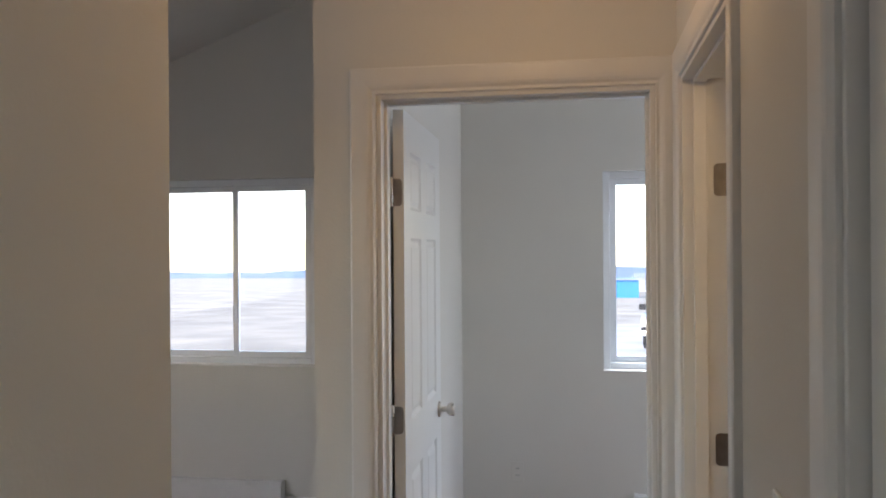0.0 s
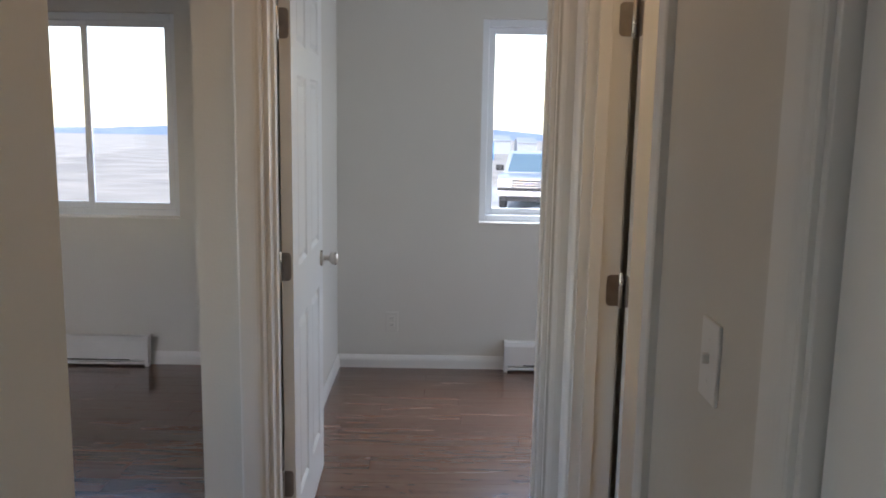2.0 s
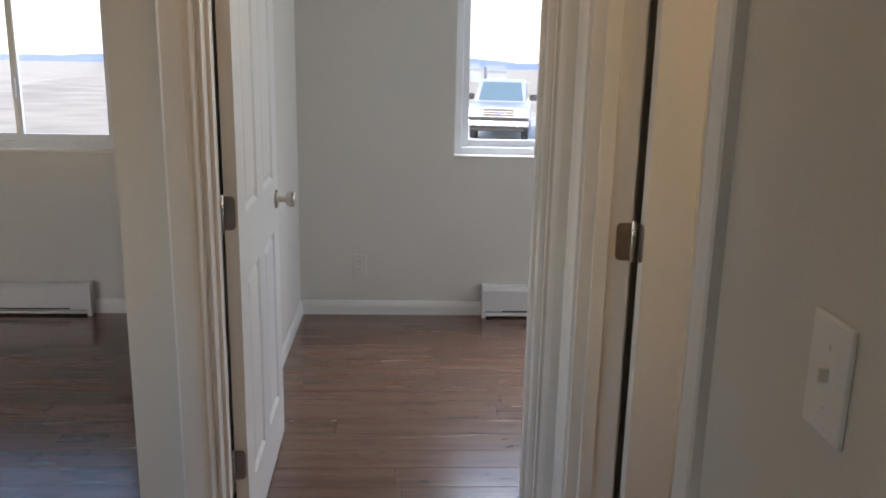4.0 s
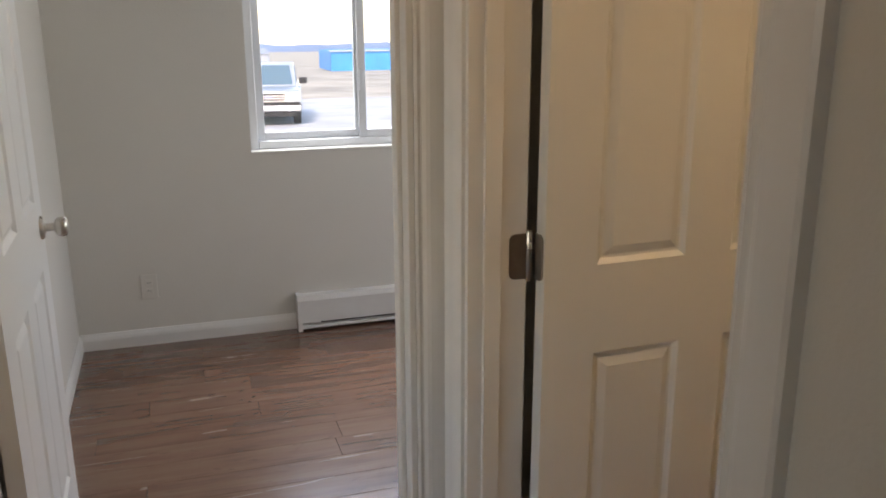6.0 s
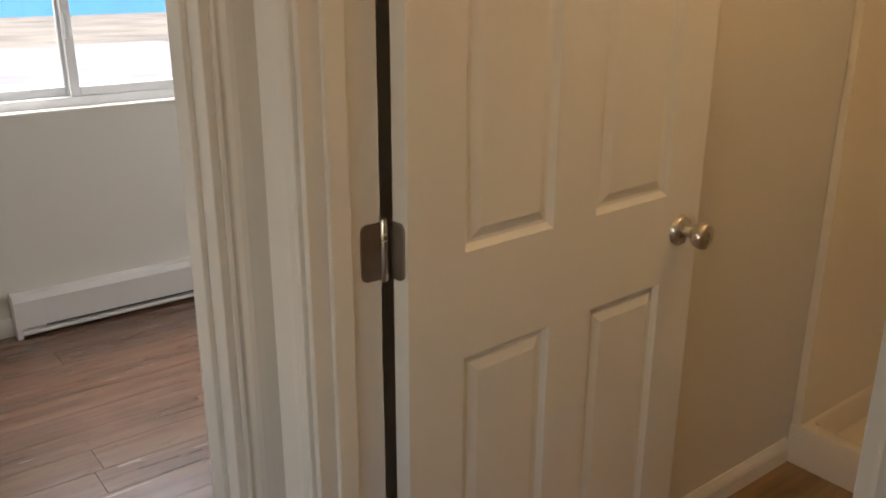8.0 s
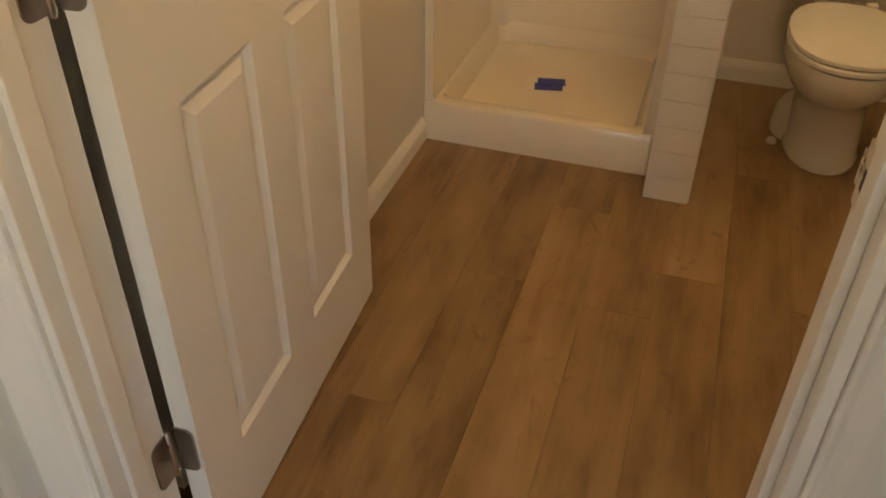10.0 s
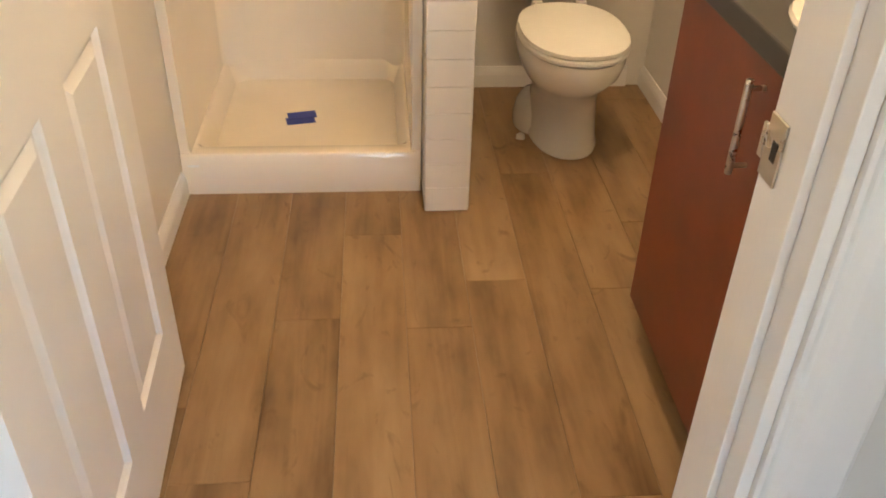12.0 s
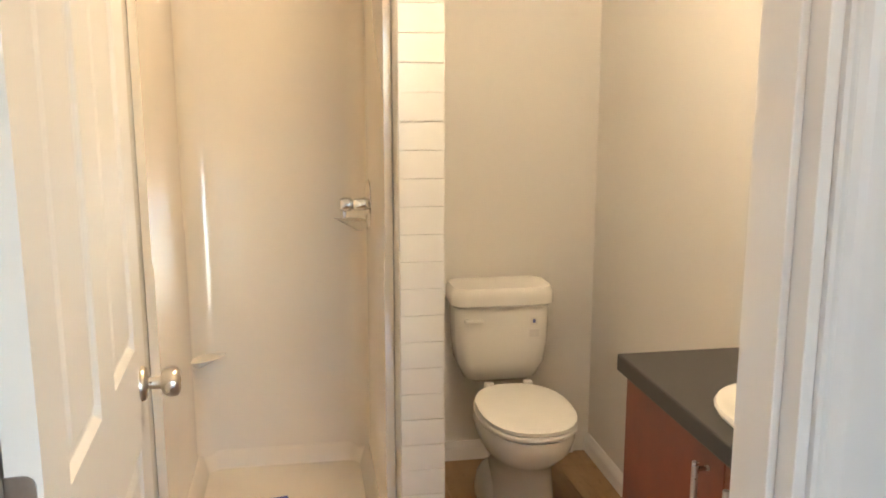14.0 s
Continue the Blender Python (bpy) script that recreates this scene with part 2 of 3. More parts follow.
# ---- structure ----
o = []
for x0, x1 in ((-4.6, WIN_L[0]), (WIN_L[1], WIN_R[0]), (WIN_R[1], 2.6)):
    o.append((x0, x1, BACK, BACK + 0.16, -0.05, 3.6))
for w in (WIN_L, WIN_R):
    o.append((*w, BACK, BACK + 0.16, -0.05, WIN_Z0))
    o.append((*w, BACK, BACK + 0.16, WIN_Z1, 3.6))
setting("wall_north", boxes(*o), M_WALL, "off-white textured drywall wall with two window openings", "wall")
setting("wall_bedroom_door", boxes((BED_OUT, BED_L, 0, 0.115, 0, 3.6), (BED_R, 0.0, 0, 0.115, 0, 3.6), (BED_L, BED_R, 0, 0.115, HEAD, 3.6)),
        M_WALL, "off-white hall wall around the bedroom doorway", "wall")
setting("wall_bedroom_side", boxes((BED_OUT, HALL_L, 0.1151, BACK, 0, 3.6)), M_WALL, "off-white wall between bedroom and living room", "wall")
setting("wall_bath_north", boxes((0.0, 2.6, BATH_WALL, 0.115, 0, 3.6)), M_WALL, "off-white wall between bathroom and bedroom", "wall")
# the opening out of view is added to go with the east fill lamp
setting("wall_bedroom_east", boxes((2.45, 2.6, 0.1151, 0.75, 0, 3.6), (2.45, 2.6, 2.0, BACK, 0, 3.6), (2.45, 2.6, 0.75, 2.0, 0, 0.9), (2.45, 2.6, 0.75, 2.0, 2.04, 3.6)), M_WALL, "off-white bedroom wall with an added unseen opening for fill light", "wall")
D2_F, D2_N = -1.593, -2.37
setting("wall_hall_right", boxes((0, WALL_T, BATH_F, BATH_WALL - 0.0005, 0, 3.6), (0, WALL_T, D2_F, BATH_N, 0, 3.6), (0, WALL_T, BATH_N, BATH_F, HEAD, 3.6),
                                 (0, WALL_T, D2_N, D2_F, HEAD, 3.6), (0, WALL_T, -5.0, D2_N, 0, 3.6)),
        M_WALL, "off-white textured hall wall with bathroom doorway", "wall")
setting("wall_hall_left", boxes((-1.05, -0.93, -1.80, -1.262, 0, 3.6)), M_WALL, "off-white hall wall ending at the living room", "wall")
setting("wall_bath_south", boxes((WALL_T, 2.6, BATH_RIGHT - 0.12, BATH_RIGHT, 0, 3.6)), M_WALL, "off-white bathroom wall behind the vanity", "wall")
setting("wall_bath_east", boxes((BATH_BACK, 2.6, BATH_RIGHT, BATH_WALL, 0, 3.6)), M_WALL, "off-white bathroom wall behind the toilet", "wall")
setting("wall_south", boxes((-4.6, 0.3, -5.15, -5.0, 0, 3.6)), M_WALL, "plain off-white closing wall", "wall")
o = [(-4.6, -4.45, -5.0, -4.5, 0, 3.6), (-4.6, -4.45, -0.6, BACK, 0, 3.6), (-4.6, -4.45, -4.5, -0.6, 0, 0.9), (-4.6, -4.45, -4.5, -0.6, 2.05, 3.6)]
setting("wall_west", boxes(*o), M_WALL, "plain off-white living room wall", "wall")
setting("ceiling_hall", boxes((-1.06, WALL_T, -5.0, 0.0, 2.46, 2.52)), M_CEIL, "white textured hall ceiling", "ceiling")
setting("ceiling_bedroom", boxes((-1.0, 2.45, 0.1151, BACK, 2.9, 2.96)), M_CEIL, "white bedroom ceiling", "ceiling")
setting("ceiling_bath", boxes((WALL_T, 2.45, BATH_RIGHT, BATH_WALL, 2.44, 2.50)), M_CEIL, "white bathroom ceiling", "ceiling")
bm = bmesh.new()
rings(bm, [[(x, y, z) for x, z in ((-4.6, 2.02), (-1.0, 3.40), (-1.0, 3.48), (-4.6, 2.10))] for y in (-5.0, BACK)])
setting("ceiling_living", bm, M_CEIL, "sloping white vaulted ceiling of the living room", "ceiling")
setting("roof", boxes((-4.7, 2.7, -5.2, BACK + 0.3, 3.62, 3.7)), M_GREYSHED, "plain flat roof deck closing the house", "roof")


def casing(name, horizontal_axis, wall, side, a, b, head, mat=M_TRIM):
    """A door's trim on one wall face: profile thin at the opening, thick outside. horizontal_axis 'x' or 'y'; side: -1 or 1 out of the wall."""
    prof = ((0.0, 0.0), (0.0, 0.009), (0.004, 0.011), (0.010, 0.0085), (0.013, 0.0085), (0.020, 0.013), (0.028, 0.0155), (0.040, 0.0165), (0.076, 0.0175), (0.082, 0.0145), (0.083, 0.0))
    bm = bmesh.new()

    def at(h, d, z):
        return (h, wall + side * d, z) if horizontal_axis == "x" else (wall + side * d, h, z)
    lo, hi = min(a, b), max(a, b)
    loops = [[at(lo - w, d, 0.0) for w, d in prof], [at(lo - w, d, head + w) for w, d in prof],
             [at(hi + w, d, head + w) for w, d in prof], [at(hi + w, d, 0.0) for w, d in prof]]
    rings(bm, loops)
    return tagged(link(name, bm, mat), "white painted moulded door casing", "door casing", kind="structure")


def jamb(name, horizontal_axis, w0, w1, a, b, head, stop, mat=M_TRIM):
    """Jamb lining with a door stop, between wall faces w0 and w1."""
    rows = []
    lo, hi = min(a, b), max(a, b)
    t = 0.014
    for p, q in ((lo, lo + t), (hi - t, hi)):
        rows.append((p, q, w0 - 0.002, w1 + 0.002, 0, head))
    rows.append((lo + t, hi - t, w0 - 0.002, w1 + 0.002, head - t, head))
    for p, q in ((lo + t, lo + t + 0.010), (hi - t - 0.010, hi - t)):
        rows.append((p, q, stop, stop + 0.034, 0, head - t))
    rows.append((lo + t + 0.01, hi - t - 0.01, stop, stop + 0.034, head - t - 0.010, head - t))
    bm = bmesh.new()
    for h0, h1, v0, v1, z0, z1 in rows:
        if horizontal_axis == "x":
            box(bm, h0, h1, v0, v1, z0, z1, bevel=0.0015)
        else:
            box(bm, v0, v1, h0, h1, z0, z1, bevel=0.0015)
    return tagged(link(name, bm, mat), "white painted door jamb with stop", "door jamb", kind="structure")


casing("trim_bedroom_door", "x", 0.0, -1, BED_L, BED_R, HEAD)
jamb("jamb_bedroom_door", "x", 0.0, 0.115, BED_L, BED_R, HEAD, 0.04)
casing("trim_bathroom_door", "y", 0.0, -1, BATH_F, BATH_N, HEAD)
casing("trim_bathroom_inside", "y", WALL_T, 1, BATH_F, BATH_N, HEAD)
jamb("jamb_bathroom_door", "y", 0.0, WALL_T, BATH_F, BATH_N, HEAD, 0.028)
casing("trim_hall_door", "y", 0.0, -1, D2_F, D2_N, HEAD)
jamb("jamb_hall_door", "y", 0.0, WALL_T, D2_F, D2_N, HEAD, 0.03)


def baseboard(axis, wall, side, a, b, h=0.076, t=0.014):
    prof = ((0, 0), (t, 0), (t, h - 0.03), (t * 0.8, h - 0.018), (t * 0.45, h - 0.006), (t * 0.3, h), (0, h))
    bm = bmesh.new()
    rings(bm, [[((e, wall + side * d, z) if axis == "x" else (wall + side * d, e, z)) for d, z in prof] for e in (a, b)])
    return tagged(link("baseboard", bm, M_BASE), "white painted wooden baseboard", "baseboard", kind="structure")


baseboard("x", BACK, -1, HALL_L, 0.0)
baseboard("x", BACK, -1, 0.99, 2.45)
baseboard("y", HALL_L, 1, 0.135, BACK - 0.015)
baseboard("x", BACK, -1, -2.053, BED_OUT)
baseboard("x", BATH_WALL, -1, 0.25, 1.618)
baseboard("y", BATH_BACK, -1, -1.48, -0.80)
baseboard("x", BATH_RIGHT, 1, 1.002, BATH_BACK)

# ---- windows ----


def window(name, x0, x1, mirror):
    w = empty(name, pose(0, 0, 0), "white vinyl sliding window in a drywall opening", "window", kind="structure")
    y0, y1 = BACK + 0.055, BACK + 0.125
    f = 0.040
    part("window_frame", boxes((x0, x0 + f, y0, y1, WIN_Z0, WIN_Z1), (x1 - f, x1, y0, y1, WIN_Z0, WIN_Z1),
                               (x0 + f, x1 - f, y0, y1, WIN_Z0, WIN_Z0 + f), (x0 + f, x1 - f, y0, y1, WIN_Z1 - f, WIN_Z1), bevel=0.004), M_VINYL, w)
    c = (x0 + x1) / 2
    s = 0.036
    spans = ((x0 + f, c + 0.012, y0 + 0.036), (c - 0.012, x1 - f, y0 + 0.006))
    for a, b, y in spans:
        z0, z1 = WIN_Z0 + f, WIN_Z1 - f
        sash = part("sash", boxes((a, a + s, y, y + 0.024, z0, z1), (b - s, b, y, y + 0.024, z0, z1), (a + s, b - s, y, y + 0.024, z0, z0 + s),
                                  (a + s, b - s, y, y + 0.024, z1 - s, z1), bevel=0.003), M_VINYL, w)
        g = part("pane", boxes((a + s, b - s, y + 0.010, y + 0.014, z0 + s, z1 - s)), M_GLASS, sash)
        g.visible_shadow = False
    part("latch", boxes((c - 0.008, c + 0.010, y0 - 0.008, y0 + 0.007, 1.12, 1.22), bevel=0.003), M_VINYL, w)
    part("window_sill", boxes((x0, x1, BACK - 0.006, y0, WIN_Z0 - 0.008, WIN_Z0 + 0.004), bevel=0.003), M_TRIM, w)
    return w


window("window_1", *WIN_R, False)
window("window_2", *WIN_L, False)

# ---- doors ----
DOOR_W, DOOR_H, DOOR_T = 0.745, 2.0, 0.035
PANEL_X = ((0.112, 0.312), (0.422, 0.632))
PANEL_Z = ((0.195, 0.805), (0.985, 1.595), (1.69, 1.885))


def panel_door(name, m, label, knob=True, hinges=(0.29, 1.006, 1.742), width=DOOR_W):
    """Six-panel door: hinge pin at the origin, slab along x, hall face at negative y."""
    d = empty(name, m, label, "door", kind="structure")
    x0, x1 = 0.014, 0.014 + width
    z0, z1 = 0.010, 0.010 + DOOR_H
    ya, yb = -0.004 - DOOR_T, -0.004
    xs = [x0] + [x0 + v * width / DOOR_W for p in PANEL_X for v in p] + [x1]
    rows = [(xs[0], xs[1], ya, yb, z0, z1), (xs[2], xs[3], ya, yb, z0, z1), (xs[4], xs[5], ya, yb, z0, z1)]
    zs = [z0] + [v for p in PANEL_Z for v in p] + [z1]
    for a, b in ((xs[1], xs[2]), (xs[3], xs[4])):
        for i in range(0, len(zs), 2):
            rows.append((a, b, ya, yb, zs[i], zs[i + 1]))
    part("door_slab", boxes(*rows), M_DOOR, d)
    for a, b in ((xs[1], xs[2]), (xs[3], xs[4])):
        for p, q in PANEL_Z:
            bm = bmesh.new()
            loops = []
            for yo, sgn in ((ya, 1), (yb, -1)):
                seq = ((0.0, 0.0), (0.004, 0.004), (0.010, 0.009), (0.016, 0.0095), (0.034, 0.002), (0.036, 0.002))
                loops.append([[(a + i, yo + sgn * dd, p + i), (b - i, yo + sgn * dd, p + i), (b - i, yo + sgn * dd, q - i), (a + i, yo + sgn * dd, q - i)] for i, dd in seq])
            rings(bm, list(reversed(loops[0])) + loops[1])
            part("panel", bm, M_DOOR, d)
    if knob:
        kx, kz = x1 - 0.062, 0.907
        for sgn, yo in ((-1, ya), (1, yb)):
            mm = Matrix.Translation((kx, yo, kz)) @ Matrix.Rotation(radians(90 if sgn < 0 else -90), 4, "X")
            k = part("knob", lathe(bmesh.new(), ((0.0, 0.030), (0.011, 0.030), (0.012, 0.034), (0.020, 0.037), (0.0255, 0.044), (0.027, 0.053),
                                                 (0.0255, 0.062), (0.021, 0.0665), (0.012, 0.068), (0.0, 0.0685)), mm), M_NICKEL, d, "satin nickel round knob", True)
            part("rose", lathe(bmesh.new(), ((0.0, 0.0), (0.032, 0.0), (0.032, 0.004), (0.028, 0.009), (0.014, 0.011), (0.011, 0.014), (0.011, 0.031), (0.0, 0.031)), mm),
                 M_NICKEL, k, "", True)
    for hz in hinges:
        h = part("hinge", lathe(bmesh.new(), ((0.0, hz - 0.049), (0.004, hz - 0.049), (0.0058, hz - 0.045), (0.0058, hz + 0.045), (0.004, hz + 0.049), (0.0, hz + 0.049)),
                                Matrix.Translation((0, 0, 0)), 12), M_NICKEL, d, "bright steel hinge knuckle", True)
        bm = boxes((0.0105, 0.0138, ya + 0.006, -0.003, hz - 0.0445, hz + 0.0445))
        corners = [e for e in bm.edges if abs(e.verts[0].co.x - e.verts[1].co.x) > 0.001 and e.verts[0].co.y < -0.01]
        bmesh.ops.bevel(bm, geom=corners, offset=0.012, segments=4, profile=0.5, affect="EDGES")
        part("hinge_leaf", bm, M_HINGE, h)
    return d


def jamb_leaf(m):
    bm = boxes((-0.040, -0.003, -0.0022, 0.0008, -0.0445, 0.0445))
    corners = [e for e in bm.edges if abs(e.verts[0].co.y - e.verts[1].co.y) > 0.001 and e.verts[0].co.x < -0.03]
    bmesh.ops.bevel(bm, geom=corners, offset=0.012, segments=4, profile=0.5, affect="EDGES")
    ob = link("hinge_plate", bm, M_HINGE)
    ob.matrix_world = m
    return tagged(ob, "dull steel hinge plate with rounded corners on the jamb", "hinge", "hinge plates")


PIN_BATH = (WALL_T + 0.006, BATH_F - 0.016)
PIN_BED = (BED_L + 0.016, 0.115 + 0.006)
BATH_TURN, BED_TURN = 2.7, 91.2
panel_door("door_1", pose(*PIN_BATH, 0, 0, 0, BATH_TURN), "white six-panel interior door standing open into the bathroom")
panel_door("door_2", pose(*PIN_BED, 0, 0, 0, BED_TURN), "white six-panel interior door standing open into the bedroom", width=0.785)
panel_door("door_3", pose(WALL_T * 0.5, D2_F - 0.008, 0, 0, 0, -90), "white six-panel door closed beside the hall", knob=False)
for hz in (0.29, 1.006, 1.742):
    jamb_leaf(pose(PIN_BATH[0], BATH_F - 0.0145, hz))
    jamb_leaf(pose(PIN_BED[0] - 0.0015, PIN_BED[1], hz, 0, 0, 90))

# strike plate on the near jamb of the bathroom door
sp = empty("strike_plate", pose(0.099, BATH_N + 0.0145, 0.936), "satin nickel strike plate on the bathroom door jamb", "strike plate")
part("plate", boxes((-0.016, 0.016, 0, 0.0022, -0.029, 0.029), (0.016, 0.024, -0.0005, 0.003, -0.016, 0.016), bevel=0.0008), M_NICKEL, sp)
# raised dark block: the hole's inner shade is only its colour
part("latch_hole", boxes((-0.009, 0.001, 0.0005, 0.0027, -0.009, 0.009)), M_DARK, sp)

# ---- hall things ----
sw = empty("light_switch", pose(0, -1.298, 1.152), "white plastic toggle light switch on the hall wall", "light switch")
part("plate", boxes((-0.006, 0, -0.037, 0.037, -0.059, 0.059), bevel=0.0025), M_PLASTIC, sw)
part("toggle", boxes((-0.016, -0.005, -0.005, 0.005, -0.004, 0.011), bevel=0.002), M_PLASTIC, sw)
for z in (-0.03, 0.03):
    part("screw", lathe(bmesh.new(), ((0, 0), (0.003, 0), (0.002, 0.001), (0, 0.001)), pose(-0.006, 0, z, 0, -90, 0), 8), M_PLASTIC, sw)
hl = empty("ceiling_lamp", pose(-0.45, -0.75, 2.46), "warm flush ceiling lamp lighting the hall", "ceiling lamp")
part("canopy", lathe(bmesh.new(), ((0, 0), (0.09, 0), (0.09, -0.02), (0.05, -0.03), (0, -0.03)), Matrix()), M_NICKEL, hl, "", True)
part("bulb", lathe(bmesh.new(), ((0, -0.03), (0.02, -0.031), (0.025, -0.05), (0.015, -0.066), (0, -0.07)), Matrix()), M_BULB, hl, "", True)


def heater(x0, x1, label):
    h = empty("baseboard_heater", pose(0, BACK, 0), label, "heater", "baseboard heaters")
    prof = ((0, 0.025), (-0.045, 0.025), (-0.062, 0.040), (-0.062, 0.150), (-0.050, 0.172), (0, 0.172))
    bm = bmesh.new()
    rings(bm, [[(x, y, z) for y, z in prof] for x in (x0 + 0.02, x1 - 0.02)])
    part("body", bm, M_HEATER, h)
    # inlet slot isn't cut; a dark strip carries its shade
    part("air_slot", boxes((x0 + 0.11, x1 - 0.11, -0.0635, -0.05, 0.036, 0.042)), M_DARK, h, "dark strip painted as the shade inside the air inlet slot")
    part("lower_lip", boxes((x0 + 0.02, x1 - 0.02, -0.068, -0.002, 0.012, 0.026), bevel=0.003), M_HEATER, h)
    cap = ((0, 0.0), (-0.064, 0.0), (-0.068, 0.035), (-0.068, 0.152), (-0.054, 0.177), (0, 0.177))
    for a, b in ((x0, x0 + 0.02), (x1 - 0.02, x1)):
        bm = bmesh.new()
        rings(bm, [[(x, y, z) for y, z in cap] for x in (a, b)])
        part("end_cap", bm, M_HEATER, h)
    return h


heater(0.002, 0.99, "white enamelled electric baseboard heater under the bedroom window")
heater(-3.05, -2.055, "white enamelled electric baseboard heater in the living room")


def outlet(x, z):
    ob = empty("wall_outlet", pose(x, BACK, z), "off-white duplex outlet low on the bedroom wall", "outlet")
    part("plate", boxes((-0.036, 0.036, -0.006, 0, -0.058, 0.058), bevel=0.0025), M_WALL, ob)
    for dz in (-0.02, 0.02):
        s = part("socket", boxes((-0.016, 0.016, -0.0075, -0.005, dz - 0.014, dz + 0.014), bevel=0.001), M_WALL, ob)
        # socket slots are thin dark blocks coloured as shaded recesses
        part("slot", boxes((-0.007, -0.005, -0.0079, -0.007, dz - 0.004, dz + 0.005), (0.005, 0.007, -0.0079, -0.007, dz - 0.004, dz + 0.005)), M_DARK, s)


outlet(-0.653, 0.275)

# ---- bathroom: shower ----
SX0, SX1, SY0, SY1 = 1.622, BATH_BACK - 0.004, -0.689, BATH_WALL - 0.003
shower = empty("shower_stall", pose(0, 0, 0), "glossy cream fibreglass one-piece shower stall with low curb", "shower")


def rrect(x0, x1, y0, y1, r, z, n=5):
    pts = []
    for cx, cy, a0 in ((x1 - r, y1 - r, 0), (x0 + r, y1 - r, 90), (x0 + r, y0 + r, 180), (x1 - r, y0 + r, 270)):
        for i in range(n + 1):
            a = radians(a0 + 90 * i / n)
            pts.append(Vector((cx + r * math.cos(a), cy + r * math.sin(a), z)))
    return pts


bm = bmesh.new()
rings(bm, [rrect(SX0, SX1, SY0, SY1, 0.006, 0.0), rrect(SX0, SX1, SY0, SY1, 0.006, 0.118), rrect(SX0 + 0.006, SX1, SY0, SY1, 0.008, 0.126),
           rrect(SX0 + 0.050, SX1 - 0.02, SY0 + 0.03, SY1 - 0.03, 0.03, 0.126), rrect(SX0 + 0.062, SX1 - 0.03, SY0 + 0.04, SY1 - 0.04, 0.03, 0.118),
           rrect(SX0 + 0.085, SX1 - 0.055, SY0 + 0.065, SY1 - 0.065, 0.05, 0.055), rrect(SX0 + 0.12, SX1 - 0.09, SY0 + 0.1, SY1 - 0.1, 0.06, 0.046),
           rrect(SX0 + 0.30, SX1 - 0.25, SY0 + 0.28, SY1 - 0.25, 0.03, 0.040)])
part("pan", bm, M_FIBRE, shower, "cream shower pan with raised curb", True)
# surround: U-shaped shell with round inner corners
def u_loop(z, t):
    r = 0.075
    pts = [Vector((SX0 + 0.012, SY1, z)), Vector((SX0 + 0.012, SY1 - t, z))]
    for i in range(9):
        a = radians(90 - 90 * i / 8)
        pts.append(Vector((SX1 - t - r + r * math.cos(a), SY1 - t - r + r * math.sin(a), z)))
    for i in range(9):
        a = radians(0 - 90 * i / 8)
        pts.append(Vector((SX1 - t - r + r * math.cos(a), SY0 + t + r + r * math.sin(a), z)))
    pts += [Vector((SX0 + 0.012, SY0 + t, z)), Vector((SX0 + 0.012, SY0, z)), Vector((SX1, SY0, z)), Vector((SX1, SY1, z))]
    return pts


bm = bmesh.new()
rings(bm, [u_loop(z, t) for z, t in ((0.10, 0.030), (0.127, 0.030), (0.14, 0.026), (0.95, 0.026), (0.97, 0.022), (1.98, 0.022), (2.0, 0.018))])
part("surround", bm, M_FIBRE, shower, "glossy cream wall surround", True)
for z, cy, s in ((0.490, SY1 - 0.024, -1), (0.975, SY0 + 0.024, 1)):
    bm = bmesh.new()
    top, bot = [], []
    for rr, zz, lst in ((0.115, z, top), (0.03, z - 0.05, bot)):
        lst.append(Vector((SX1 - 0.024, cy, zz)))
        for i in range(9):
            a = radians(90 * i / 8)
            lst.append(Vector((SX1 - 0.024 - rr * math.cos(a), cy + s * rr * math.sin(a), zz)))
    rings(bm, [bot, top])
    part("corner_shelf", bm, M_FIBRE, shower, "moulded corner shelf")
part("maker_mark", boxes((SX0 - 0.0015, SX0 + 0.002, SY1 - 0.05, SY1 - 0.018, 0.088, 0.095)), M_GROUT, shower, "small grey printed mark")

valve = empty("shower_valve", pose(2.17, SY0 + 0.024, 1.045), "chrome single-handle shower valve on the stall wall", "shower valve")
mm = Matrix.Rotation(radians(-90), 4, "X")
part("escutcheon", lathe(bmesh.new(), ((0, 0), (0.085, 0), (0.085, 0.003), (0.068, 0.010), (0.03, 0.014), (0, 0.014)), mm, 28), M_CHROME, valve, "", True)
part("stem", lathe(bmesh.new(), ((0, 0.012), (0.022, 0.012), (0.022, 0.05), (0.018, 0.055), (0, 0.055)), mm), M_CHROME, valve, "", True)
part("handle", lathe(bmesh.new(), ((0, 0.055), (0.016, 0.055), (0.024, 0.062), (0.026, 0.085), (0.021, 0.098), (0, 0.1)), mm), M_CHROME, valve, "", True)
part("lever", boxes((-0.012, 0.012, 0.078, 0.092, -0.05, 0.012), bevel=0.004), M_CHROME, valve)

tape = empty("masking_tape", pose(2.030, -0.318, 0.0420, 0, 0, 12), "blue masking tape pieces over the shower drain", "tape")
for i, (a, b, c, d2, zz) in enumerate(((-0.045, 0.005, -0.04, 0.052, 0.0), (-0.01, 0.04, -0.05, 0.042, 0.0012))):
    part("strip", boxes((a, b, c, d2, zz, zz + 0.0012)), M_TAPE, tape)

# partition between shower and toilet
PX0, PY0, PY1 = 1.508, -0.816, -0.6915
setting("wall_shower_partition", boxes((PX0 + 0.008, BATH_BACK, PY0 + 0.002, PY1 - 0.001, 0, 2.44)), M_GROUT, "partition wall with white tiled end beside the shower", "wall")
partition = bpy.data.objects["wall_shower_partition"]
